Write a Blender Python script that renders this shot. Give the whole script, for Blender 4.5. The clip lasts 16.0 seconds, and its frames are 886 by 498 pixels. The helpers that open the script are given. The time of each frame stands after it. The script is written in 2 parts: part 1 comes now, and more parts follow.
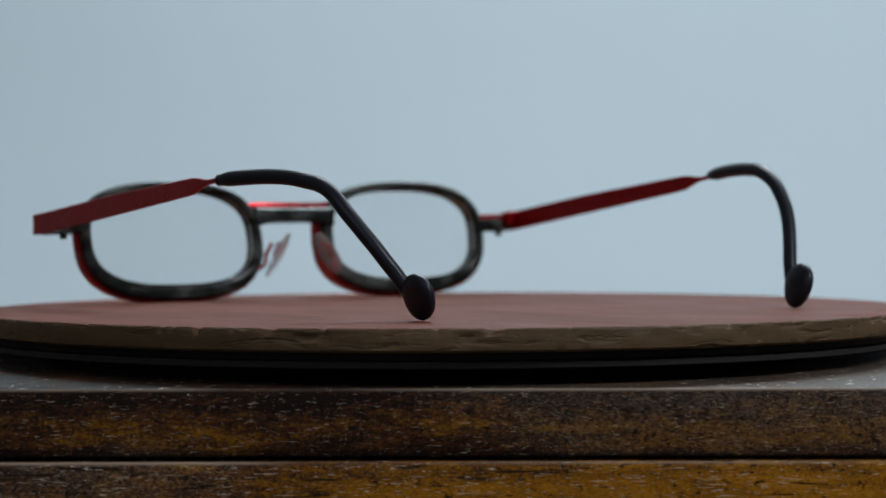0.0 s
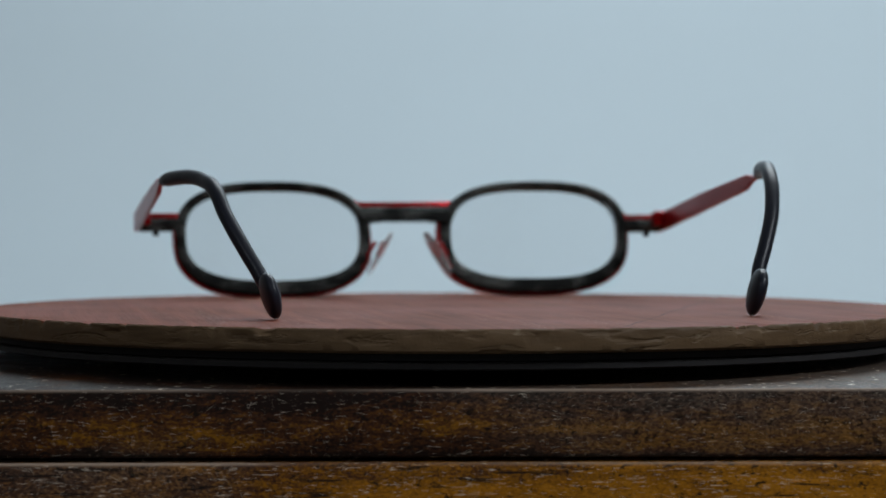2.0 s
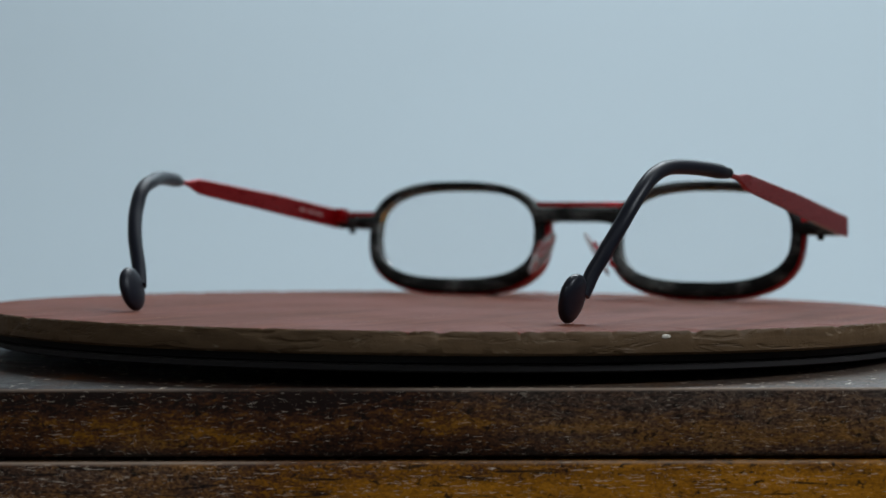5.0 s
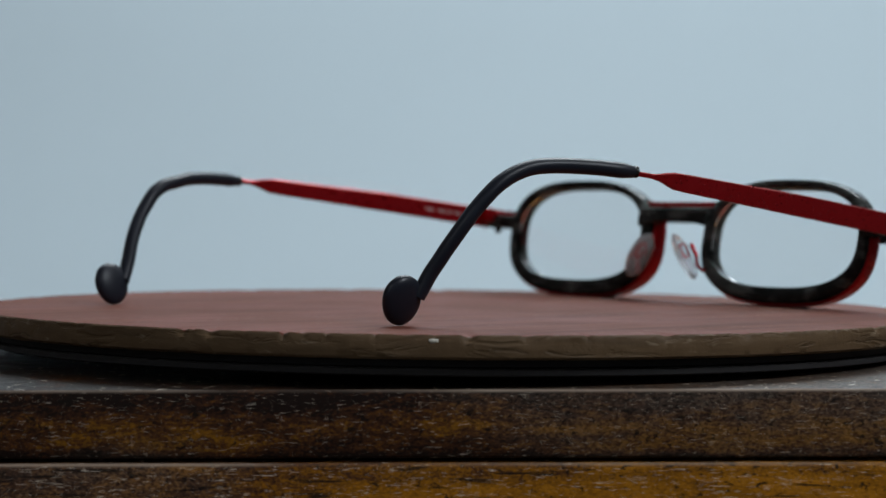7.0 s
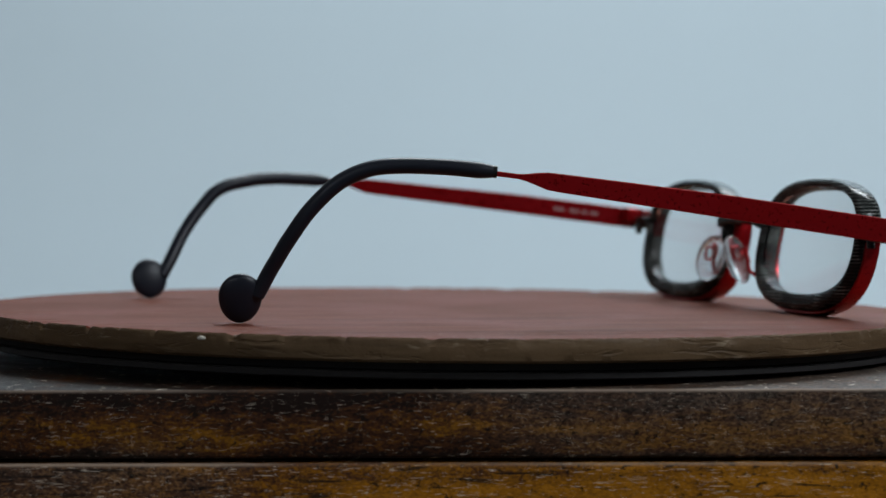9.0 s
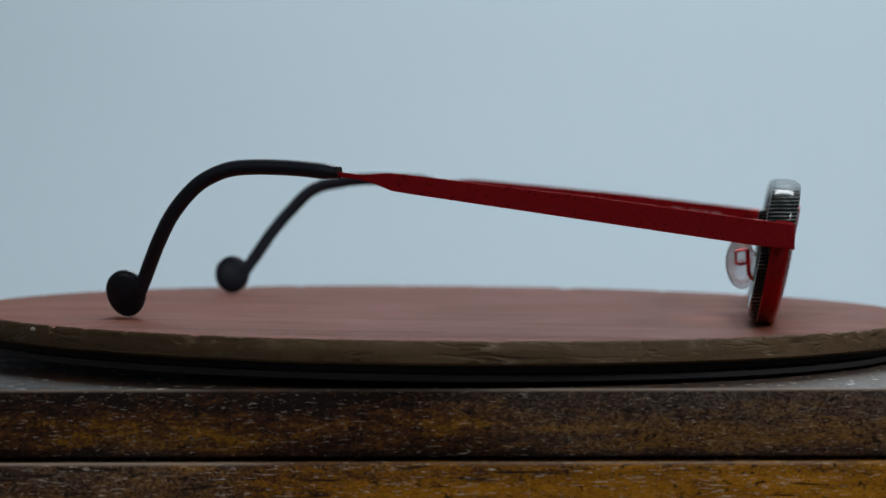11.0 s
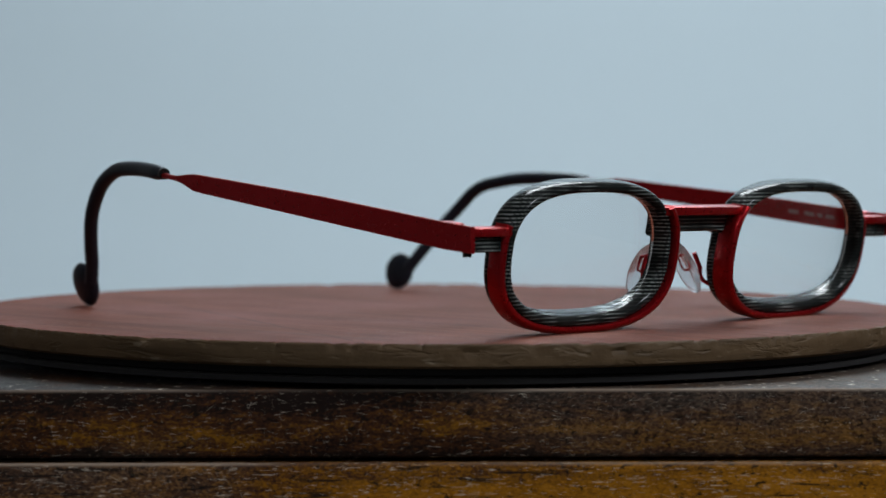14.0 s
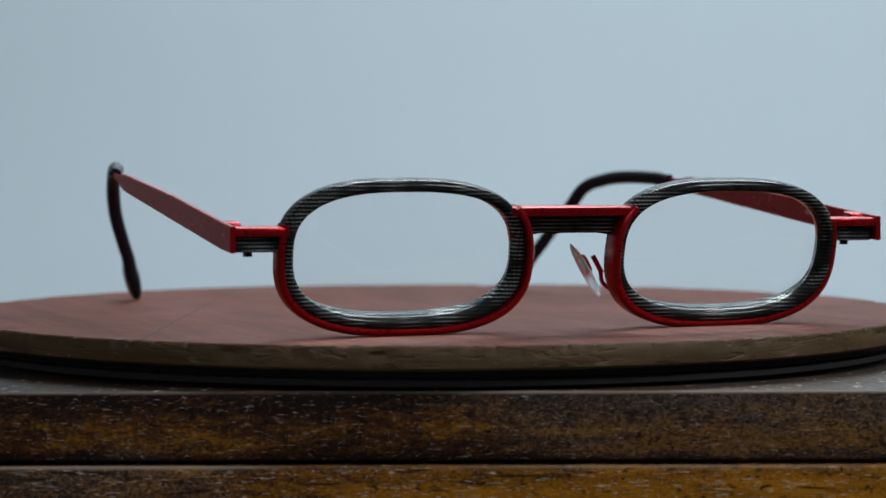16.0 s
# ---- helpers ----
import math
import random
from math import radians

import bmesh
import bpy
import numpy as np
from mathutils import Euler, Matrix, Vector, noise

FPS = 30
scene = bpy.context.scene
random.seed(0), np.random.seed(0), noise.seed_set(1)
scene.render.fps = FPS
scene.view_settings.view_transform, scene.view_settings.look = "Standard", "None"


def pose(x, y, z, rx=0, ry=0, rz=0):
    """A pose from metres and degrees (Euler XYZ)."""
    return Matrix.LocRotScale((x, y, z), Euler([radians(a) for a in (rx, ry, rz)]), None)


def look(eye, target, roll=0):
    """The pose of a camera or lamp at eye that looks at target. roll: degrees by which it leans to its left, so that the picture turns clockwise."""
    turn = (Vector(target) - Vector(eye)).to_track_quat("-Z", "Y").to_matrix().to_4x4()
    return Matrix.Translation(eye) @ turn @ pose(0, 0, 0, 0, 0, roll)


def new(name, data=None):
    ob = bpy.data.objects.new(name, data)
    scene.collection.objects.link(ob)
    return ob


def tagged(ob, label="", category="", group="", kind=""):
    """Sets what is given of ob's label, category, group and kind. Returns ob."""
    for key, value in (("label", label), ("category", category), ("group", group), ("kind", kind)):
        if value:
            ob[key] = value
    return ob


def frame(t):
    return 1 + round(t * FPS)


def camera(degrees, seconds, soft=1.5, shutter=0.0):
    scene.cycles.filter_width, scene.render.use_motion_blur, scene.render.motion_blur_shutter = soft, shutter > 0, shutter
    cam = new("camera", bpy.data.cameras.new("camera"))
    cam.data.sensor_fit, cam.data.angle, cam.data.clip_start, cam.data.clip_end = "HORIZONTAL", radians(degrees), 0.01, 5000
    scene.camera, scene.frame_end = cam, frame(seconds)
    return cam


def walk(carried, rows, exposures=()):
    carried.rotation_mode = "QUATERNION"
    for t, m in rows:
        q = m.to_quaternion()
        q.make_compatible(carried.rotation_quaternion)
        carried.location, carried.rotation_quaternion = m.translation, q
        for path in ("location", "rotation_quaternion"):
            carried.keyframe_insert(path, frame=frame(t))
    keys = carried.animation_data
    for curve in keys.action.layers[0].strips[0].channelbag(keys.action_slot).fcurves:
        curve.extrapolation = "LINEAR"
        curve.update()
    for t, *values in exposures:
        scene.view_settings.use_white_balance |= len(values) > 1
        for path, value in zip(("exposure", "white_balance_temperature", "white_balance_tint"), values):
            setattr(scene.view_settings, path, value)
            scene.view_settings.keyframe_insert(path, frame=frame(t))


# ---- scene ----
SECONDS = 16.0
cam = camera(21.4, SECONDS, soft=1.5)
Z0 = 0.76                                   # height of the turning axis' datum above the floor
EYE = Vector((0.0, -0.528, Z0 + 0.04225))
AHEAD = Vector((0.00086, 0.99968, -0.02547))
# the lens breathes by a few millimetres as it refocuses
BREATH = [(0, -2.0), (1, -4.0), (1.5, -4.2), (2, -0.3), (2.5, 2.5), (3, -0.9), (3.5, -5.3), (4, -5.0), (4.5, -3.6), (6, -1.9), (6.5, -1.0), (7, 1.0), (7.5, 2.2), (8, 2.4), (9, 0.9),
          (11.5, -1.0), (12.5, -0.6), (13.5, -1.1), (14, -0.3), (14.5, 2.2), (15, 3.7), (15.5, 5.6), (16, 6.0)]
walk(cam, [(t, look(EYE + AHEAD * d / 1000, EYE + AHEAD * 0.6, -0.126)) for t, d in BREATH])
cam.data.dof.use_dof = True
cam.data.dof.focus_distance = 0.455
cam.data.dof.aperture_fstop = 21.0

# ---- light ----
world = bpy.data.worlds.new("world")
scene.world = world
world.use_nodes = True
sky = world.node_tree.nodes.new("ShaderNodeTexSky")
sky.sky_type = "NISHITA"
sky.sun_disc = False
sky.sun_elevation, sky.sun_rotation = radians(35), radians(100)
world.node_tree.links.new(sky.outputs[0], world.node_tree.nodes["Background"].inputs[0])
world.node_tree.nodes["Background"].inputs[1].default_value = 0.08


def area(name, where, target, w, h, watts, colour):
    d = bpy.data.lights.new(name, "AREA")
    d.shape, d.size, d.size_y, d.energy, d.color = "RECTANGLE", w, h, watts, colour
    ob = new(name, d)
    ob.matrix_world = look(where, target)
    return ob


area("window_light", (1.09, -0.70, 1.85), (0.0, -0.70, 1.85), 0.40, 0.34, 19.0, (0.86, 0.93, 1.0))
# added area light above the backdrop, only to brighten the wall
area("wall_fill", (0.42, 1.2, 2.385), (0.42, 1.6, 0.8), 1.3, 0.6, 49, (0.855, 0.93, 0.972))
area("high_window_light", (-0.45, -2.19, 2.1), (-0.3, 0.0, 0.9), 0.34, 0.36, 2.2, (0.92, 0.96, 1.0))
area("lamp_light", (-0.60, -1.00, 1.50), (0.0, 0.0, 0.78), 0.06, 0.06, 0.8, (0.90, 0.94, 1.0))
scene.view_settings.exposure = 0.0


# ---- materials ----
def material(name):
    m = bpy.data.materials.new(name)
    m.use_nodes = True
    return m, m.node_tree.nodes, m.node_tree.links, m.node_tree.nodes["Principled BSDF"]


def coords(n, k, scale=(1, 1, 1), rot=(0, 0, 0), kind="Object"):
    tc = n.new("ShaderNodeTexCoord")
    mp = n.new("ShaderNodeMapping")
    mp.inputs["Scale"].default_value = scale
    mp.inputs["Rotation"].default_value = rot
    k.new(tc.outputs[kind], mp.inputs[0])
    return mp.outputs[0]


def noise_tex(n, k, vec, scale, detail=4, rough=0.55, distort=0.0):
    t = n.new("ShaderNodeTexNoise")
    t.inputs["Scale"].default_value = scale
    t.inputs["Detail"].default_value = detail
    t.inputs["Roughness"].default_value = rough
    t.inputs["Distortion"].default_value = distort
    k.new(vec, t.inputs["Vector"])
    return t.outputs[0]


def ramp(n, k, fac, stops):
    r = n.new("ShaderNodeValToRGB")
    e = r.color_ramp.elements
    while len(e) < len(stops):
        e.new(0.5)
    for el, (p, c) in zip(e, stops):
        el.position = p
        el.color = (*c, 1) if len(c) == 3 else c
    k.new(fac, r.inputs[0])
    return r.outputs[0]


def mix(n, k, fac, a, b, blend="MIX"):
    m = n.new("ShaderNodeMix")
    m.data_type, m.blend_type = "RGBA", blend
    for sock, v in ((m.inputs[0], fac), (m.inputs[6], a), (m.inputs[7], b)):
        if isinstance(v, (int, float)):
            sock.default_value = v
        elif isinstance(v, tuple):
            sock.default_value = (*v, 1)
        else:
            k.new(v, sock)
    return m.outputs[2]


def bump(n, k, bsdf, height, dist, strength=1.0):
    b = n.new("ShaderNodeBump")
    b.inputs["Distance"].default_value = dist
    b.inputs["Strength"].default_value = strength
    k.new(height, b.inputs["Height"])
    k.new(b.outputs[0], bsdf.inputs["Normal"])


def wall_paint(name, colour):
    m, n, k, b = material(name)
    v = coords(n, k)
    big = noise_tex(n, k, v, 1.3, 3)
    c = mix(n, k, big, tuple(x * 0.95 for x in colour), tuple(min(1, x * 1.04) for x in colour))
    k.new(c, b.inputs["Base Color"])
    b.inputs["Roughness"].default_value = 0.85
    bump(n, k, b, noise_tex(n, k, v, 260, 3), 0.0006, 0.4)
    return m


def stained_top():
    """Reddish-brown stained veneer with fine grain and a few dark pores."""
    m, n, k, b = material("red_brown_wood")
    turn = (0, 0, radians(12))
    grain = noise_tex(n, k, coords(n, k, (260, 12, 60), turn), 1.0, 6, 0.6, 0.4)
    cloud = noise_tex(n, k, coords(n, k), 26, 4, 0.6)
    pores = noise_tex(n, k, coords(n, k, (1400, 60, 200), turn), 1.0, 2, 0.5)
    streak = noise_tex(n, k, coords(n, k, (90, 5, 60), turn), 1.0, 3, 0.5, 0.3)
    c1 = ramp(n, k, grain, [(0.30, (0.080, 0.026, 0.014)), (0.52, (0.140, 0.043, 0.024)), (0.75, (0.200, 0.066, 0.037))])
    c2 = mix(n, k, ramp(n, k, cloud, [(0.35, (0, 0, 0)), (0.7, (0.8,) * 3)]), c1, (0.175, 0.042, 0.026))
    c2 = mix(n, k, ramp(n, k, streak, [(0.26, (0.8,) * 3), (0.36, (0, 0, 0))]), c2, (0.10, 0.042, 0.030))
    c3 = mix(n, k, ramp(n, k, pores, [(0.28, (0.9,) * 3), (0.35, (0, 0, 0))]), c2, (0.06, 0.024, 0.018))
    worn = noise_tex(n, k, coords(n, k, (1900, 420, 200), turn), 1.0, 2, 0.5)
    where = ramp(n, k, streak, [(0.50, (0, 0, 0)), (0.66, (0.75,) * 3)])
    c3 = mix(n, k, mix(n, k, 1.0, ramp(n, k, worn, [(0.60, (0, 0, 0)), (0.66, (1, 1, 1))]), where, "MULTIPLY"), c3, (0.30, 0.17, 0.13))
    across = n.new("ShaderNodeVectorMath")
    across.operation = "DOT_PRODUCT"
    k.new(n.new("ShaderNodeTexCoord").outputs["Object"], across.inputs[0])
    across.inputs[1].default_value = (0.919, -0.394, 0.0)
    bent = n.new("ShaderNodeMath")
    bent.operation = "MULTIPLY_ADD"
    k.new(noise_tex(n, k, coords(n, k), 60, 3), bent.inputs[0])
    bent.inputs[1].default_value = 0.0022
    k.new(across.outputs["Value"], bent.inputs[2])
    gap = n.new("ShaderNodeMath")
    gap.operation = "COMPARE"
    k.new(bent.outputs[0], gap.inputs[0])
    gap.inputs[1].default_value, gap.inputs[2].default_value = 0.0550, 0.00018
    c3 = mix(n, k, mix(n, k, 1.0, gap.outputs[0], ramp(n, k, cloud, [(0.36, (0.2,) * 3), (0.5, (0.9,) * 3)]), "MULTIPLY"), c3, (0.020, 0.009, 0.006))
    k.new(c3, b.inputs["Base Color"])
    k.new(ramp(n, k, cloud, [(0.3, (0.72,) * 3), (0.8, (0.55,) * 3)]), b.inputs["Roughness"])
    b.inputs["Specular IOR Level"].default_value = 0.09
    bump(n, k, b, mix(n, k, 0.5, pores, grain), 0.0003, 0.7)
    return m


def raw_edge():
    """Brown sealed edge of the disc, with a few dents and cracks."""
    m, n, k, b = material("brown_wood_edge")
    lay = noise_tex(n, k, coords(n, k, (60, 60, 500)), 1.0, 5, 0.6, 0.6)
    dent = noise_tex(n, k, coords(n, k, (110, 110, 520)), 1.0, 3, 0.55, 0.7)
    fine = noise_tex(n, k, coords(n, k), 1400, 3)
    c = ramp(n, k, lay, [(0.3, (0.084, 0.049, 0.022)), (0.55, (0.122, 0.073, 0.035)), (0.8, (0.158, 0.100, 0.053))])
    scuff = ramp(n, k, noise_tex(n, k, coords(n, k, (160, 160, 900)), 1.0, 3, 0.5, 0.6), [(0.66, (0, 0, 0)), (0.72, (0.7,) * 3)])
    c = mix(n, k, scuff, c, (0.27, 0.20, 0.13))
    k.new(c, b.inputs["Base Color"])
    b.inputs["Roughness"].default_value = 0.6
    b.inputs["Specular IOR Level"].default_value = 0.3
    low = mix(n, k, 0.2, ramp(n, k, dent, [(0.55, (1, 1, 1)), (0.75, (0, 0, 0))]), fine)
    bump(n, k, b, low, 0.00045, 0.8)
    return m


def dark_plank(name, amber, bias, lowest, highest, arris, mottle, pores, right_light, gloss, right_sheen):
    """Dark stained, varnished wood: mottled amber figure, fine pale flecks and dark pores along x."""
    m, n, k, b = material(name)
    tc = n.new("ShaderNodeTexCoord")
    sep = n.new("ShaderNodeSeparateXYZ")
    k.new(tc.outputs["Object"], sep.inputs[0])
    fig = noise_tex(n, k, coords(n, k, (22, 22, 120)), 1.0, 5, 0.6, 0.5)
    mott = noise_tex(n, k, coords(n, k, (130, 130, 560)), 1.0, 6, 0.68, 0.6)
    fine = noise_tex(n, k, coords(n, k, (1500, 1500, 2600)), 1.0, 3, 0.65)
    patch = noise_tex(n, k, coords(n, k, (11, 11, 30)), 1.0, 3, 0.5)
    fleck = noise_tex(n, k, coords(n, k, (360, 360, 8000)), 1.0, 2, 0.5)
    fleck2 = noise_tex(n, k, coords(n, k, (1500, 1500, 3600)), 1.0, 2, 0.5)
    pore = noise_tex(n, k, coords(n, k, (80, 80, 1300), (0, radians(3), 0)), 1.0, 3, 0.5)
    # the tone darkens towards the upper arris and the lower edge of the board
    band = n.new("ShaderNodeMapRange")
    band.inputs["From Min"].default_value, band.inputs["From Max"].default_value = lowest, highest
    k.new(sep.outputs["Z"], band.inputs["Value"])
    edge_tone = ramp(n, k, band.outputs[0], [(0.0, (0.30,) * 3), (0.16, (0.52,) * 3), (0.45, (0.56,) * 3), (0.78, (0.40,) * 3), (1.0, (0.33,) * 3)])
    def add(a, c, w):
        q = n.new("ShaderNodeMath")
        q.operation = "MULTIPLY_ADD"
        k.new(a, q.inputs[0])
        q.inputs[1].default_value = w
        if isinstance(c, float):
            q.inputs[2].default_value = c
        else:
            k.new(c, q.inputs[2])
        return q.outputs[0]
    # light from the right is painted in: the wood brightens along x
    v = add(mott, add(fig, add(edge_tone, add(fine, add(sep.outputs["X"], bias, right_light), 0.62), 0.9), 0.55), mottle)
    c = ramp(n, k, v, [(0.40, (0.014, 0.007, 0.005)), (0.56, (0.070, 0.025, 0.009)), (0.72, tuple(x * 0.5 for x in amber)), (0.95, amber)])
    # scattered grey patches, pushed towards the right to paint in a sheen
    grey = ramp(n, k, add(sep.outputs["X"], patch, right_sheen), [(0.46, (0,) * 3), (0.66, (0.55,) * 3)])
    c = mix(n, k, grey, c, mix(n, k, ramp(n, k, fine, [(0.36, (0,) * 3), (0.62, (1,) * 3)]), (0.022, 0.017, 0.015), (0.17, 0.135, 0.105)))
    c = mix(n, k, ramp(n, k, pore, [(0.31, (0.9,) * 3), (0.365, (0,) * 3)]), c, (0.012, 0.008, 0.006)) if pores else c
    c = mix(n, k, ramp(n, k, fleck, [(0.665, (0,) * 3), (0.69, (0.9,) * 3)]), c, (0.70, 0.60, 0.48))
    c = mix(n, k, ramp(n, k, fleck2, [(0.68, (0,) * 3), (0.72, (0.35,) * 3)]), c, (0.44, 0.35, 0.26))
    pit = noise_tex(n, k, coords(n, k, (520, 520, 900), (0, radians(-35), 0)), 1.0, 3, 0.6, 0.8)
    c = mix(n, k, ramp(n, k, pit, [(0.34, (0.9,) * 3), (0.41, (0,) * 3)]), c, (0.010, 0.007, 0.005))
    # rubbed pale along the upper arris, with the edge's highlight painted in
    rub_glint = n.new("ShaderNodeMapRange")
    rub_glint.inputs["From Min"].default_value, rub_glint.inputs["From Max"].default_value = arris - 0.0007, arris - 0.0002
    k.new(sep.outputs["Z"], rub_glint.inputs["Value"])
    rub_glint_stop = n.new("ShaderNodeMapRange")
    rub_glint_stop.inputs["From Min"].default_value, rub_glint_stop.inputs["From Max"].default_value = arris - 0.00001, arris - 0.00016
    k.new(sep.outputs["Z"], rub_glint_stop.inputs["Value"])
    worn = mix(n, k, 1.0, mix(n, k, 1.0, rub_glint.outputs[0], rub_glint_stop.outputs[0], "MULTIPLY"), ramp(n, k, patch, [(0.38, (0.15,) * 3), (0.55, (1,) * 3)]), "MULTIPLY")
    c = mix(n, k, worn, c, (0.34, 0.26, 0.20))
    k.new(c, b.inputs["Base Color"])
    k.new(ramp(n, k, mott, [(0.3, (0.36,) * 3), (0.7, (0.58,) * 3)]), b.inputs["Roughness"])
    b.inputs["Specular IOR Level"].default_value = gloss
    bump(n, k, b, mix(n, k, 0.5, fine, mott), 0.00035, 0.6)
    return m


def plain(name, colour, rough=0.5, metal=0.0, scale=900, vary=0.12, relief=0.00004, coat=0.0, gloss=0.5):
    m, n, k, b = material(name)
    v = coords(n, k)
    t = noise_tex(n, k, v, scale, 3)
    big = noise_tex(n, k, v, scale / 12, 3)
    c = mix(n, k, mix(n, k, 0.5, t, big), tuple(x * (1 - vary) for x in colour), tuple(min(1, x * (1 + vary)) for x in colour))
    k.new(c, b.inputs["Base Color"])
    k.new(ramp(n, k, big, [(0.3, (max(0.02, rough - 0.06),) * 3), (0.7, (rough + 0.06,) * 3)]), b.inputs["Roughness"])
    b.inputs["Metallic"].default_value = metal
    b.inputs["Coat Weight"].default_value = coat
    b.inputs["Specular IOR Level"].default_value = gloss
    b.inputs["Coat Roughness"].default_value = 0.12
    if relief:
        bump(n, k, b, t, relief, 0.5)
    return m


def striped_acetate():
    """Black smoky acetate with fine, broken pale lines laid through it."""
    m, n, k, b = material("striped_smoke_acetate")
    vec = coords(n, k)

    def wave(direction, scale, distortion):
        w = n.new("ShaderNodeTexWave")
        w.wave_type, w.bands_direction = "BANDS", direction
        w.inputs["Scale"].default_value = scale
        w.inputs["Distortion"].default_value = distortion
        w.inputs["Detail"].default_value = 1
        w.inputs["Detail Scale"].default_value = 0.4
        k.new(vec, w.inputs["Vector"])
        return w.outputs[0]
    lines = ramp(n, k, wave("Z", 430, 1.2), [(0.70, (0, 0, 0)), (0.88, (1, 1, 1))])
    hatch = ramp(n, k, wave("X", 480, 1.6), [(0.12, (0.25,) * 3), (0.34, (1,) * 3)])
    wob = ramp(n, k, noise_tex(n, k, coords(n, k, (110, 110, 200)), 1.0, 2), [(0.44, (0.05,) * 3), (0.64, (1,) * 3)])
    cloud = ramp(n, k, noise_tex(n, k, vec, 240, 3), [(0.35, (0.007, 0.008, 0.008)), (0.7, (0.018, 0.019, 0.018))])
    mask = mix(n, k, 1.0, mix(n, k, 1.0, lines, hatch, "MULTIPLY"), wob, "MULTIPLY")
    c = mix(n, k, mask, cloud, (0.30, 0.32, 0.30))
    k.new(c, b.inputs["Base Color"])
    b.inputs["Roughness"].default_value = 0.16
    b.inputs["IOR"].default_value = 1.2
    return m


def clear(name, tint=(1, 1, 1), rough=0.0, ior=1.5):
    m, n, k, b = material(name)
    b.inputs["Base Color"].default_value = (*tint, 1)
    b.inputs["Roughness"].default_value = rough
    b.inputs["IOR"].default_value = ior
    b.inputs["Transmission Weight"].default_value = 1.0
    return m


WALL = wall_paint("pale_blue_paint", (0.56, 0.66, 0.72))
# unseen wall's paint, toned down to soften what the lenses mirror
SHADE = wall_paint("toned_down_wall_paint", (0.27, 0.31, 0.335))
# unseen walls and ceiling are darkened to cut bounced and mirrored light
DIM = wall_paint("darkened_wall_paint", (0.13, 0.125, 0.12))
FLOOR = wall_paint("grey_floor", (0.16, 0.14, 0.12))
TOPWOOD = stained_top()
EDGE = raw_edge()
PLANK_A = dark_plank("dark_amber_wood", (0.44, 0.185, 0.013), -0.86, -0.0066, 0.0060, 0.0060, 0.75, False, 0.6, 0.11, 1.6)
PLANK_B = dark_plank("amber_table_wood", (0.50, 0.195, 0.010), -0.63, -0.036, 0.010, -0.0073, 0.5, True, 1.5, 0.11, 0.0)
RUBBER = plain("black_rubber", (0.028, 0.026, 0.026), 0.7, 0, 700, 0.2, gloss=0.15)
RED = plain("red_lacquered_metal", (0.40, 0.007, 0.011), 0.31, 0.72, 14000, 0.04, 0, 0.15, 0.3)
ACETATE = striped_acetate()
SLEEVE = plain("matt_black_plastic", (0.010, 0.012, 0.019), 0.40, 0, 1500, 0.2, 0.00002, gloss=0.25)
SCREW = plain("blackened_steel", (0.02, 0.02, 0.02), 0.3, 0.6, 2000, 0.1)
GLASS = clear("lens_glass")
SILICONE = clear("clear_silicone", (0.98, 0.98, 1.0), 0.12, 1.41)
SILICONE.node_tree.nodes["Principled BSDF"].inputs["Transmission Weight"].default_value = 0.8
PRINT = plain("white_print", (0.42, 0.22, 0.22), 0.5, 0, 900, 0.05, 0)
CHIP = plain("pale_splinter", (0.75, 0.70, 0.60), 0.6, 0, 900, 0.1)


# ---- mesh helpers ----
def mesh_of(name, bm, mat, smooth=None):
    me = bpy.data.meshes.new(name)
    bmesh.ops.recalc_face_normals(bm, faces=bm.faces)
    bm.to_mesh(me)
    bm.free()
    for mt in (mat if isinstance(mat, (list, tuple)) else [mat]):
        me.materials.append(mt)
    if smooth:
        for pl in me.polygons:
            pl.use_smooth = True
        me.set_sharp_from_angle(angle=radians(smooth))
    return me


def part(name, bm, mat, parent, label="", smooth=40):
    ob = new(name, mesh_of(name, bm, mat, smooth))
    ob.parent = parent
    if label:
        tagged(ob, label)
    return ob


def box(lo, hi, bevel=0.0, seg=2, bm=None):
    bm = bm or bmesh.new()
    made = bmesh.ops.create_cube(bm, size=1)["verts"]
    for v in made:
        for i in range(3):
            v.co[i] = lo[i] if v.co[i] < 0 else hi[i]
    if bevel:
        es = {e for v in made for e in v.link_edges}
        bmesh.ops.bevel(bm, geom=list(es), offset=bevel, segments=seg, affect="EDGES", profile=0.5)
    return bm


def rings(bm, loops, closed_u=True, closed_v=False, caps=False):
    """Skins a list of vertex loops."""
    vs = [[bm.verts.new(p) for p in lp] for lp in loops]
    nu = len(vs[0])
    for i in range(len(vs) if closed_v else len(vs) - 1):
        a, b = vs[i], vs[(i + 1) % len(vs)]
        for j in range(nu if closed_u else nu - 1):
            bm.faces.new((a[j], a[(j + 1) % nu], b[(j + 1) % nu], b[j]))
    if caps:
        bm.faces.new(vs[0])
        bm.faces.new(vs[-1])
    return bm


def spline(points, n):
    """Even Catmull-Rom samples through points."""
    p = [Vector(q) for q in points]
    p = [2 * p[0] - p[1]] + p + [2 * p[-1] - p[-2]]
    out = []
    for i in range(1, len(p) - 2):
        for j in range(n):
            t = j / n
            a, b, c, d = p[i - 1], p[i], p[i + 1], p[i + 2]
            out.append(0.5 * (2 * b + (c - a) * t + (2 * a - 5 * b + 4 * c - d) * t * t + (3 * b - a - 3 * c + d) * t ** 3))
    out.append(p[-2])
    return out


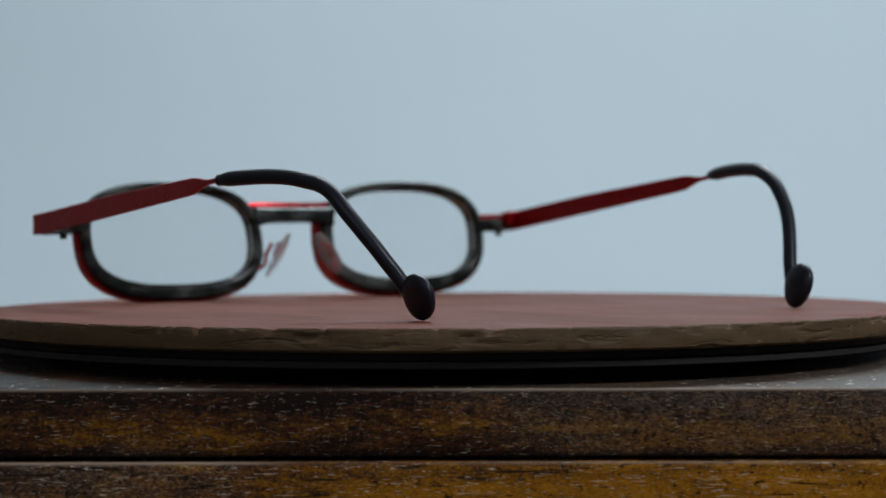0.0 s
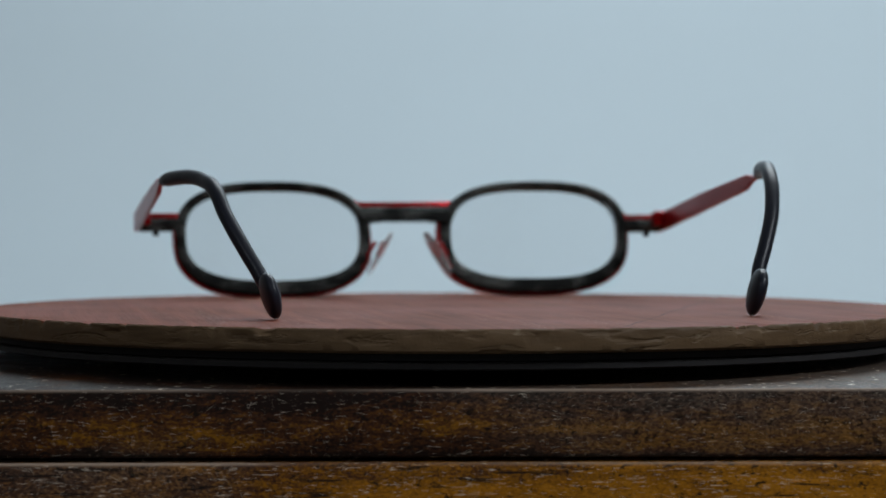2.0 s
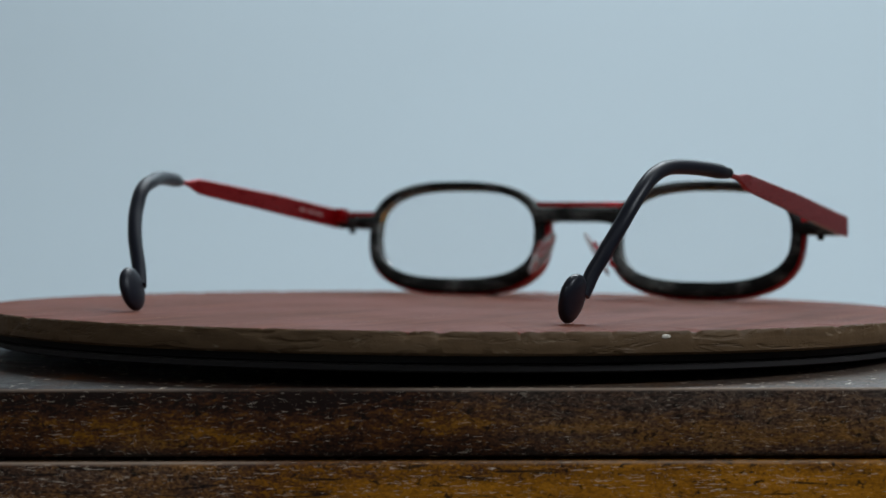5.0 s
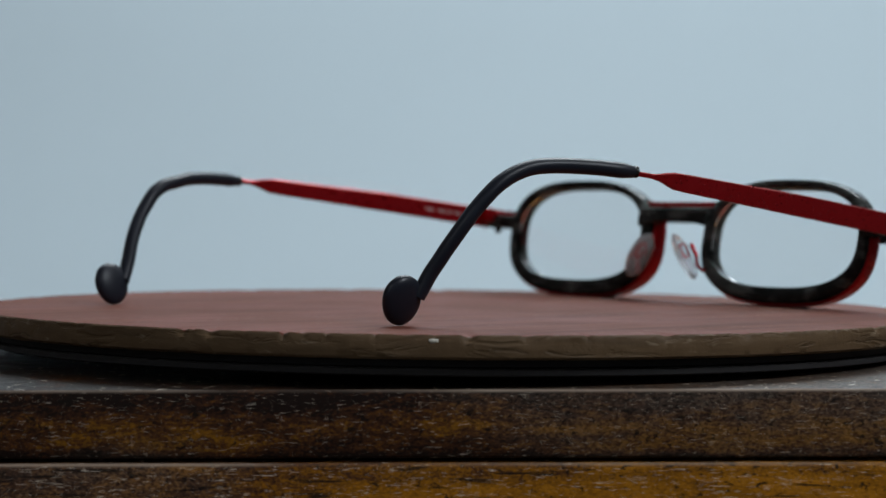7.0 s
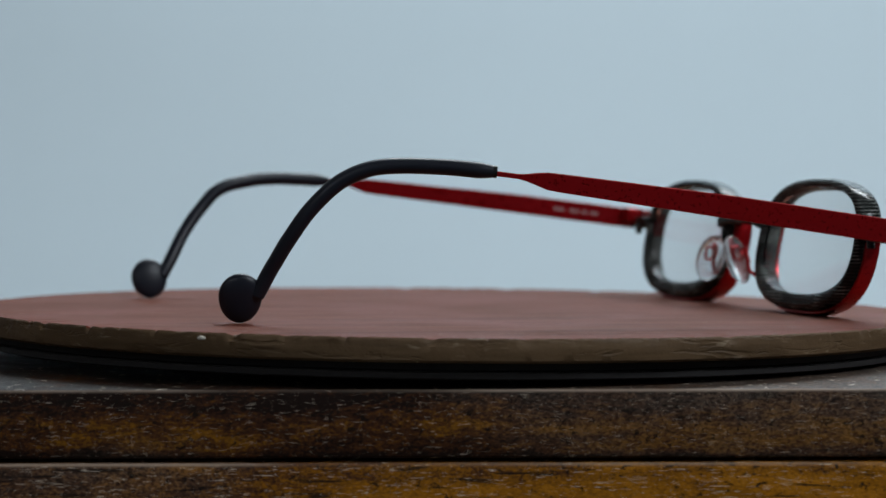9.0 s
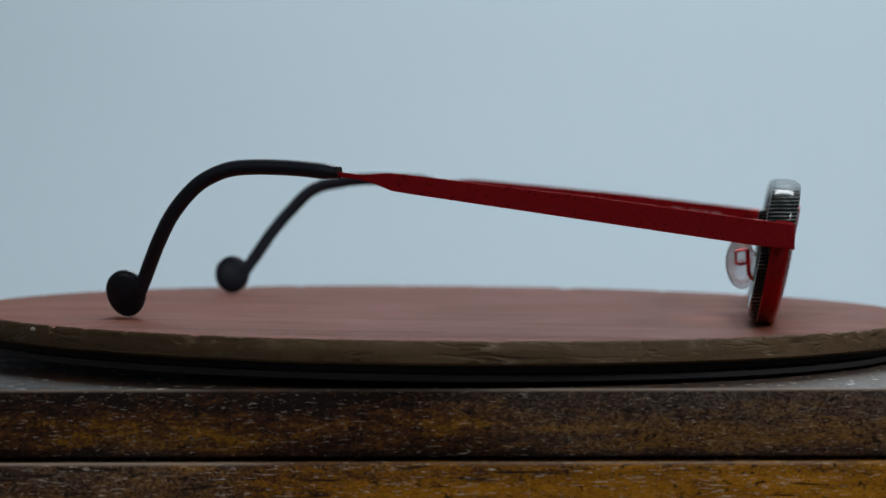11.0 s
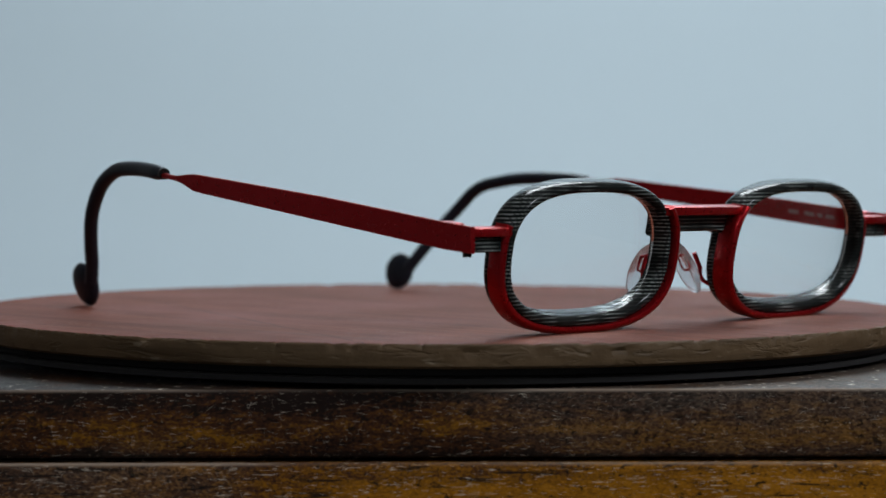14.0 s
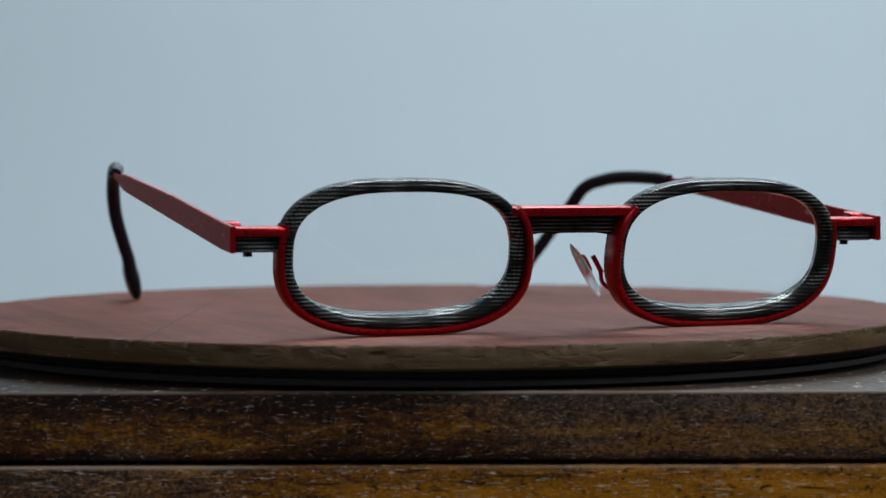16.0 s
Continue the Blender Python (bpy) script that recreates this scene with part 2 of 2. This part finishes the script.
def tube(points, radius, seg=14, n=6, bm=None, squash=1.0):
    """A round rod along points; radius is a number or a function of the way along it (0 to 1)."""
    bm = bm or bmesh.new()
    path = spline(points, n)
    loops = []
    for i, q in enumerate(path):
        d = (path[min(i + 1, len(path) - 1)] - path[max(i - 1, 0)]).normalized()
        side = d.cross(Vector((1, 0, 0)))
        if side.length < 0.2:
            side = d.cross(Vector((0, 0, 1)))
        side.normalize()
        up = side.cross(d).normalized()
        r = radius(i / (len(path) - 1)) if callable(radius) else radius
        loops.append([q + side * r * math.cos(a) + up * r * squash * math.sin(a) for a in (2 * math.pi * j / seg for j in range(seg))])
    return rings(bm, loops, caps=True)


def lathe(profile, seg=192, centre=(0, 0), wobble=None):
    bm = bmesh.new()
    loops = []
    for j in range(seg):
        a = 2 * math.pi * j / seg
        lp = []
        for r, z in profile:
            dr, dz = wobble(a, r, z) if wobble else (0, 0)
            lp.append((centre[0] + (r + dr) * math.cos(a), centre[1] + (r + dr) * math.sin(a), z + dz))
        loops.append(lp)
    return rings(bm, loops, closed_u=False, closed_v=True)


# ---- room ----
def structure(name, lo, hi, mat, label):
    ob = new(name, mesh_of(name, box(lo, hi), mat))
    return tagged(ob, label, "", "", "structure")


structure("floor", (-0.9, -2.3, -0.1), (1.2, 1.8, 0.0), FLOOR, "dark wooden floor of the room")


def make_backdrop():
    """A smooth painted wall that curves gently forward towards its foot."""
    # the curve is added so the lower wall catches more overhead light
    front = [(1.7 - 0.30 * max(0.0, 0.98 - z) ** 2, z) for z in (2.4 * i / 48 for i in range(49))]
    loops = [[(x, y, z) for y, z in front] + [(x, 1.8, 2.4), (x, 1.8, 0.0)] for x in (-0.9, 1.2)]
    return tagged(new("wall_north", mesh_of("wall_north", rings(bmesh.new(), loops, caps=True), WALL, 30)), "plain pale blue-grey painted wall", "", "", "structure")


make_backdrop()
# unseen wall added close by so that the temples mirror something dark
structure("wall_west", (-0.9, -2.2, 0.0), (-0.8, 1.7, 2.4), DIM, "plain dark grey unseen wall, set close to darken reflections")


def wall_with_opening(name, pieces, paint, label):
    bm = bmesh.new()
    for lo, hi in pieces:
        box(lo, hi, bm=bm)
    return tagged(new(name, mesh_of(name, bm, paint)), label, "", "", "structure")


# unseen ceiling; its opening is made up for the added wall light
wall_with_opening("ceiling", (((-0.9, -2.3, 2.4), (1.2, 0.87, 2.5)), ((-0.9, 1.53, 2.4), (1.2, 1.8, 2.5)), ((-0.9, 0.87, 2.4), (-0.28, 1.53, 2.5))), DIM, "plain dark grey unseen ceiling with an opening for the added wall light")
wall_with_opening("wall_east", (((1.1, -2.2, 0), (1.2, -0.92, 2.4)), ((1.1, -0.48, 0), (1.2, 1.7, 2.4)), ((1.1, -0.92, 0), (1.2, -0.48, 1.66)), ((1.1, -0.92, 2.04), (1.2, -0.48, 2.4))), DIM, "plain dark grey unseen wall, darkened against bounced light, with a window opening")
wall_with_opening("wall_south", (((-0.9, -2.3, 0), (-0.64, -2.2, 2.4)), ((-0.26, -2.3, 0), (1.2, -2.2, 2.4)), ((-0.64, -2.3, 0), (-0.26, -2.2, 1.90)), ((-0.64, -2.3, 2.30), (-0.26, -2.2, 2.4))), SHADE, "plain grey-blue unseen wall, toned down for softer reflections, with a small high window")


# ---- table and turntable base ----
def make_table():
    table = tagged(new("wooden_table"), "amber and dark brown stained wooden table with worn edge", "table")
    table.location = (0, 0, Z0)
    bm = box((-0.20, -0.1042, -0.036), (0.20, 0.20, -0.0073), 0.0012, 3)
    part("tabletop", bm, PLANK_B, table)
    for x in (-0.165, 0.165):
        for y in (-0.07, 0.165):
            part("leg", box((x - 0.025, y - 0.025, -Z0), (x + 0.025, y + 0.025, -0.036), 0.003), PLANK_B, table)
    return table


def make_base():
    base = tagged(new("wooden_plinth"), "dark stained wooden plinth board with amber figure under the turntable", "plinth")
    base.location = (0, 0, Z0)
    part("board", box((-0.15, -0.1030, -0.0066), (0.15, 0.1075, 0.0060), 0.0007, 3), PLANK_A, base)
    for x in (-0.13, 0.13):
        for y in (-0.085, 0.09):
            part("foot_pad", lathe([(0.0, -0.0073), (0.008, -0.0073), (0.008, -0.0066), (0.0, -0.0066)], 24, (x, y)), RUBBER, base, "thin black rubber pad")
    part("bearing", lathe([(0.0, 0.0060), (0.04, 0.0060), (0.04, 0.0073), (0.0, 0.0073)], 64), SCREW, base, "blackened steel bearing plate")
    return base


make_table()
make_base()

CENTRE = (0.0019, 0.0010)
RADIUS = 0.1050


def make_turntable():
    tt = tagged(new("turntable"), "round red-brown wooden turntable disc on a black ring", "turntable")

    def worn(a, r, z):
        if r < 0.09:
            return 0, 0
        q = Vector((math.cos(a) * 9, math.sin(a) * 9, z * 300))
        e = noise.noise(q) * 0.00018 + noise.noise(q * 6) * 0.00010 + noise.noise(q * 17) * 0.00006
        round_rim = Vector((math.cos(a), math.sin(a), 0.0))
        chip = max(0.0, noise.noise(round_rim * 26 + Vector((0, 0, 4))) - 0.22)
        nick = max(0.0, noise.noise(round_rim * 90 + Vector((0, 0, 9))) - 0.28) * (1 + noise.noise(round_rim * 5))
        # a split lamination opens and closes along the edge
        split = max(0.0, noise.noise(round_rim * 14 + Vector((0, 0, 2))) - 0.1)
        top = z > -0.0012
        dent = 0.0011 * chip + 0.0009 * nick if top else (0.0012 * split if -0.0020 < z < -0.0012 else 0)
        return e - dent, (-0.0010 * chip - 0.0007 * nick if top and r > 0.1035 else 0)
    bm = lathe([(0.0, 0.0), (0.06, 0.0), (0.097, 0.0), (0.1036, 0.0), (RADIUS - 0.0003, -0.00006), (RADIUS - 0.00004, -0.00035), (RADIUS, -0.0008), (RADIUS + 0.0001, -0.0016), (RADIUS, -0.0028), (RADIUS - 0.0002, -0.0041), (RADIUS - 0.0008, -0.0046), (0.06, -0.0046), (0.0, -0.0046)], 1100, CENTRE, worn)
    me = mesh_of("disc", bm, [TOPWOOD, EDGE], 35)
    for pl in me.polygons:
        c = pl.center
        if math.hypot(c.x - CENTRE[0], c.y - CENTRE[1]) > 0.1045 or c.z < -0.0005:
            pl.material_index = 1
    disc = new("disc", me)
    disc.parent = tt
    tagged(disc, "stained disc with a scuffed brown edge")
    part("upper_ring", lathe([(0.085, -0.0046), (0.1014, -0.0046), (0.1018, -0.0050), (0.1018, -0.0060), (0.1010, -0.0063), (0.085, -0.0063)], 192, CENTRE), RUBBER, tt, "black rubber ring")
    part("lower_ring", lathe([(0.085, -0.0063), (0.1018, -0.0063), (0.1024, -0.0066), (0.1024, -0.0075), (0.1016, -0.0078), (0.085, -0.0078)], 192, CENTRE), RUBBER, tt, "black rubber ring")
    part("hub", lathe([(0.0, -0.0078), (0.050, -0.0078), (0.050, -0.0046), (0.0, -0.0046)], 64), SCREW, tt)
    a = math.atan2(-0.0703 - CENTRE[1], 0.0785 - CENTRE[0])
    bm = bmesh.new()
    bmesh.ops.create_icosphere(bm, subdivisions=2, radius=1)
    for v in bm.verts:
        s = 1 + 0.3 * noise.noise(v.co * 2)
        v.co = Matrix.Rotation(a, 3, "Z") @ Vector((v.co.x * 0.0003 * s, v.co.y * 0.00095 * s, v.co.z * 0.00042 * s))
        v.co += Vector((CENTRE[0] + RADIUS * math.cos(a), CENTRE[1] + RADIUS * math.sin(a), -0.0011))
    part("splinter", bm, CHIP, tt, "pale chip in the disc's edge")
    return tt


turntable = make_turntable()

# ---- spectacles (numbers in millimetres, axis of the turntable at 0) ----
MID = 4.34                # middle of the bridge in x
RIM_X, RIM_Z = 33.9, 29.75
RIM_A, RIM_B, POWER = 24.8, 14.45, 2.7
NOSE_DEPTH = 1.7           # how far the red band reaches forward beside the nose
LEAN = 0.13                # the depth of the front leans down with it
RAKE = 0.19                # the front leans forward at its top


def mm(x, y, z):
    return Vector((x / 1000, y / 1000, z / 1000))


def raked(bm):
    """Leans a part of the front with the rims."""
    for v in bm.verts:
        y, z = v.co.y, v.co.z
        v.co.y = y + RAKE * (z - RIM_Z / 1000)
        v.co.z = z - LEAN * (y - 0.074)
    return bm


def oval(side, inset, y, phi, forward=0.0):
    """A point of the rim's outline, inset inwards, at depth y; phi 0 is the temple side."""
    c, s = math.cos(phi), math.sin(phi)
    e = 2 / POWER
    x = (RIM_A - inset) * math.copysign(abs(c) ** e, c)
    z = (RIM_B - inset) * math.copysign(abs(s) ** e, s)
    near_nose = min(1.0, max(0.0, 0.5 - 0.5 * x / RIM_A))
    x += 0.025 * z                      # the ovals lean outwards at the top
    z += 0.22 * max(0.0, inset)          # the opening sits high in the rim
    # the opening narrows towards the front above and towards the back below
    w = min(1.0, max(0.0, inset - 0.8) / 1.8) / 2.8
    z += w * (0.9 * max(0.0, -s) * max(0.0, 74.0 - y) - 0.7 * max(0.0, s) * max(0.0, y - 74.0))
    deep = forward * NOSE_DEPTH * near_nose ** 2
    return mm(MID + side * (RIM_X + x), y + deep + RAKE * z, RIM_Z + z - LEAN * (y + deep - 74.0))


def even_angles(n):
    """Angles that space the oval's points about evenly."""
    fine = [2 * math.pi * i / 4000 for i in range(4001)]
    pts = [oval(1, 0, 0, a) for a in fine]
    run = [0.0]
    for i in range(4000):
        run.append(run[-1] + (pts[i + 1] - pts[i]).length)
    return [float(np.interp(run[-1] * i / n, run, fine)) for i in range(n)]


ANGLES = even_angles(120)


def make_rim(side, parent):
    prof = [(0.9, 71.2), (0.4, 71.4), (0.15, 72.0), (0.0, 73.2), (0.0, 74.6), (0.2, 75.5), (0.65, 76.3), (1.15, 76.75), (1.6, 76.85), (2.05, 76.6), (2.45, 76.0), (2.65, 75.2), (2.6, 73.6), (2.6, 72.4), (2.45, 71.6), (2.0, 71.2), (1.3, 71.05)]
    return part("rim", rings(bmesh.new(), [[oval(side, o, y, a) for o, y in prof] for a in ANGLES], closed_v=True), ACETATE, parent, "smoky grey acetate rim with fine light stripes", 50)


def make_red_band(side, parent):
    prof = [(0.3, 73.0, 0.4), (-0.3, 73.0, 0.4), (-0.5, 73.2, 0.4), (-0.5, 75.8, 1), (-0.35, 76.15, 1), (0.1, 76.5, 1), (0.4, 76.6, 1), (0.75, 76.4, 1), (0.8, 75.6, 0.6), (0.5, 74.6, 0.4)]
    a0, a1 = radians(18), radians(-213)
    n = 110
    loops = [[oval(side, o, y, a0 + (a1 - a0) * i / n, f) for o, y, f in prof] for i in range(n + 1)]
    return part("red_band", rings(bmesh.new(), loops, caps=True), RED, parent, "red metal band round the rim's lower half", 45)


def make_lens(side, parent):
    def face(back):
        loops = []
        for k in range(1, 9):
            lp = []
            for a in ANGLES:
                q = oval(side, 2.7, 74.0, a)
                x, z = q.x * 1000 - MID - side * RIM_X, q.z * 1000 - RIM_Z
                x, z = x * k / 8, z * k / 8
                lp.append(mm(MID + side * RIM_X + x, 75.4 + RAKE * z - back - (x * x + z * z) / 270, RIM_Z + z))
            loops.append(lp)
        return loops
    bm = rings(bmesh.new(), face(0) + face(1.5)[::-1])
    bm.verts.ensure_lookup_table()
    n = len(ANGLES)
    bm.faces.new(bm.verts[:n])
    bm.faces.new(bm.verts[-n:])
    ob = part("lens", bm, GLASS, parent, "clear glass lens", 30)
    ob.visible_shadow = False
    return ob


def make_endpiece(side, parent):
    X = lambda v: MID + side * v
    up = 0.0 if side > 0 else 0.9

    def blk(name, x0, x1, y0, y1, z0, z1, mat, label="", bevel=0.25):
        lo = mm(min(X(x0), X(x1)), y0, z0 + up)
        hi = mm(max(X(x0), X(x1)), y1, z1 + up)
        bm = box(lo, hi, bevel / 1000)
        for v in bm.verts:
            v.co.z -= LEAN * (v.co.y - 0.074)
        return part(name, bm, mat, parent, label)
    blk("end_bar", 57.2, 68.6, 74.4, 77.4, 34.0, 35.6, RED, "red metal end bar")
    blk("end_block", 57.0, 67.6, 71.4, 76.2, 30.9, 33.95, ACETATE, "striped smoky acetate end block", 0.5)
    blk("hinge", 65.0, 68.0, 69.0, 72.8, 32.2, 35.9, RED, "red metal hinge knuckle", 0.4)
    bm = tube([mm(X(63.6), 71.8, 29.8 + up), mm(X(63.6), 71.8, 31.5 + up)], 0.00085, 14, 2)
    part("hinge_screw", bm, SCREW, parent, "small blackened hinge screw")


TEMPLE = [(77.5, 35.5, 30.6), (70.8, 36.3, 31.3), (38.5, 40.85, 36.1), (3.0, 45.1, 41.4), (-0.4, 45.45, 42.0), (-2.6, 45.4, 42.9), (-4.6, 45.2, 43.7), (-6.6, 45.2, 44.2), (-13.0, 46.0, 45.0)]


def lift(side, y):
    """The one temple stands a little higher in front and lower behind."""
    return 0.0 if side > 0 else 1.0 - 1.9 * (77.5 - y) / 90.0


def make_temple(side, parent):
    loops = []
    for i, (y, zt, zb) in enumerate(TEMPLE):
        w = 0.55 if i < 5 else 0.5
        xm = 68.2 - 0.7 * (77.5 - y) / 84 - (0.5 if y < -10 else 0)
        r = min(0.2, (zt - zb) / 4)
        sec = [(-w, zb + r), (-w + r, zb), (w - r, zb), (w, zb + r), (w, zt - r), (w - r, zt), (-w + r, zt), (-w, zt - r)]
        loops.append([mm(MID + side * (xm + dx), y, z + lift(side, y)) for dx, z in sec])
    temple = part("temple", rings(bmesh.new(), loops, caps=True), RED, parent, "flat red metal temple arm", 35)
    return temple


SLEEVE_RIGHT = [(66.9, -11.0, 45.6), (66.1, -14.0, 45.9), (64.72, -18.6, 46.4), (63.42, -23.6, 46.7), (62.32, -28.6, 46.8), (61.31, -33.2, 46.5), (60.47, -37.0, 45.4), (59.79, -40.4, 43.6), (59.07, -43.2, 41.2), (58.14, -45.9, 38.2), (57.32, -47.6, 35.8), (56.31, -49.1, 33.3), (55.29, -50.4, 31.0), (54.27, -51.6, 28.6), (53.15, -52.8, 26.2), (52.33, -54.0, 23.6), (51.71, -55.0, 21.6)]
SLEEVE_LEFT = [(67.0, -10.5, 44.3), (66.2, -13.5, 44.56), (64.9, -18.0, 44.81), (63.24, -23.5, 44.97), (61.58, -29.0, 44.74), (60.22, -33.5, 44.0), (59.25, -37.4, 43.16), (58.39, -40.8, 41.3), (57.4, -44.0, 37.93), (56.39, -46.1, 35.55), (55.31, -47.9, 33.23), (54.15, -49.5, 30.99), (52.93, -50.9, 28.65), (51.62, -52.3, 26.3), (50.39, -53.9, 23.76), (49.6, -55.2, 21.8)]


def make_sleeve(side, parent):
    path = SLEEVE_RIGHT if side > 0 else SLEEVE_LEFT
    pts = [mm(MID + side * x, y, z) for x, y, z in path]
    bm = tube(pts, lambda s: 0.00118 + 0.00042 * min(1, s * 16) - 0.0001 * s, 18, 4)
    sleeve = part("sleeve", bm, SLEEVE, parent, "curved matt black plastic ear sleeve", 50)
    a, c = pts[0], pts[1]
    part("collar", tube([a + (a - c) * 0.12, a, a + (c - a) * 0.25], 0.00124, 16, 2), SCREW, sleeve, "thin dark steel collar at the sleeve's mouth")
    bm = bmesh.new()
    bmesh.ops.create_uvsphere(bm, u_segments=32, v_segments=18, radius=1)
    d = Matrix.Rotation(side * radians(-6), 3, "Z") @ Matrix.Rotation(side * radians(14), 3, "Y")
    bottom = 16.05 if side > 0 else 16.6
    for v in bm.verts:
        q = v.co.copy()
        q = d @ Vector((math.copysign(abs(q.x) ** 0.8, q.x) * 1.75, q.y * 4.3, q.z * (4.4 if q.z > 0 else 21.6 - bottom)))
        v.co = mm(MID + side * (50.9 if side > 0 else 49.6) + q.x, -58.1 + q.y, 21.6 + q.z)
    part("tip_ball", bm, SLEEVE, sleeve, "flattened black ball at the sleeve's end", 60)
    return sleeve


def make_pad(side, parent):
    X = lambda v: MID + side * v
    # an upright oval of clear silicone, leaning outwards below
    bm = bmesh.new()
    bmesh.ops.create_uvsphere(bm, u_segments=28, v_segments=16, radius=1)
    lean = Matrix.Rotation(side * radians(-31), 3, "Y") @ Matrix.Rotation(side * radians(12), 3, "Z")
    for v in bm.verts:
        q = lean @ Vector((v.co.x * 0.8, v.co.y * 3.4, v.co.z * 6.3))
        v.co = mm(X(7.4) + q.x, 67.2 + q.y, 26.0 + q.z)
    pad = part("nose_pad", bm, SILICONE, parent, "clear silicone nose pad", 60)
    part("pad_mount", tube([mm(X(8.3), 68.6, 29.0), mm(X(9.2), 68.7, 27.4), mm(X(10.2), 68.8, 25.6)], 0.0005, 10, 4), RED, pad, "red metal pad mount")
    part("pad_arm", tube([mm(X(9.9), 68.8, 26.0), mm(X(10.2), 69.0, 23.8), mm(X(11.6), 70.2, 22.4), mm(X(13.6), 72.5, 21.4)], 0.00045, 8, 4), RED, parent, "thin red metal pad arm")
    bm = tube([mm(X(6.9), 66.0, 28.6), mm(X(6.6), 68.2, 28.9), mm(X(7.9), 68.4, 26.4), mm(X(8.3), 66.4, 26.0), mm(X(6.9), 66.0, 28.6)], 0.0003, 6, 4)
    part("pad_emblem", bm, RED, pad, "small red emblem in the pad")
    return pad


def make_bridge(parent):
    lo, hi = mm(MID - 13.4, 73.4, 37.3), mm(MID + 13.4, 77.0, 39.0)
    part("bridge_bar", raked(box(lo, hi, 0.0003)), RED, parent, "red metal bridge bar")
    # grey bridge with an arched underside
    loops = []
    for i in range(25):
        u = -1 + 2 * i / 24
        x = MID + u * 11.2
        zb = 33.7 - 3.0 * max(0, abs(u) - 0.5) ** 1.5
        zt = 37.25
        y0, y1 = 69.8, 74.8
        r = 0.5
        loops.append([mm(x, *q) for q in ((y0 + r, zb), (y1 - r, zb), (y1, zb + r), (y1, zt - r), (y1 - r, zt), (y0 + r, zt), (y0, zt - r), (y0, zb + r))])
    part("bridge", raked(rings(bmesh.new(), loops, caps=True)), ACETATE, parent, "striped smoky acetate bridge", 40)


def make_print(parent):
    """Unreadable white lettering on the inner face of one temple."""
    x = MID - 67.45
    y = 62.0
    for width in (2.2, 1.4, 2.6, 0, 3.0, 1.8, 0, 1.2):
        if width:
            zc = 34.6 + (71.6 - y) * 0.121
            bm = bmesh.new()
            vs = [bm.verts.new(mm(x + dx, yy, zc + (y - yy) * 0.142 + dz)) for dx in (0, 0.03) for yy, dz in ((y, -0.4), (y - width, -0.4), (y - width, 0.4), (y, 0.4))]
            for f in ((0, 1, 2, 3), (7, 6, 5, 4), (0, 4, 5, 1), (1, 5, 6, 2), (2, 6, 7, 3), (3, 7, 4, 0)):
                bm.faces.new([vs[i] for i in f])
            part("print_bar", bm, PRINT, parent, "small white printed bar", None)
        y -= width + 0.8


def make_spectacles():
    sp = tagged(new("spectacles"), "red metal and striped smoky acetate spectacles with black sleeves", "eyeglasses")
    for side in (1, -1):
        make_rim(side, sp)
        make_red_band(side, sp)
        make_lens(side, sp)
        make_endpiece(side, sp)
        temple = make_temple(side, sp)
        if side < 0:
            make_print(temple)
        make_sleeve(side, sp)
        make_pad(side, sp)
    make_bridge(sp)
    return sp


spectacles = make_spectacles()


# ---- turning ----
TURNS = [(0, 34.5), (2, 10.65), (4, -13.15), (6.5, -42.9), (8, -60.8), (9, -72.8), (11.5, -103.6), (12.5, -115.8), (14, -133.8), (16, -157.6)]


def motions():
    tilt = Vector((0, 0, 1)).rotation_difference(Vector((0.0050, 0.0116, 1)).normalized()).to_matrix().to_4x4()
    walk(turntable, [(t, pose(0, 0, Z0 + 0.01568, 0, 0, a) @ tilt) for t, a in TURNS])
    walk(spectacles, [(t, pose(0, 0, Z0, 0, 0, a)) for t, a in TURNS])


motions()
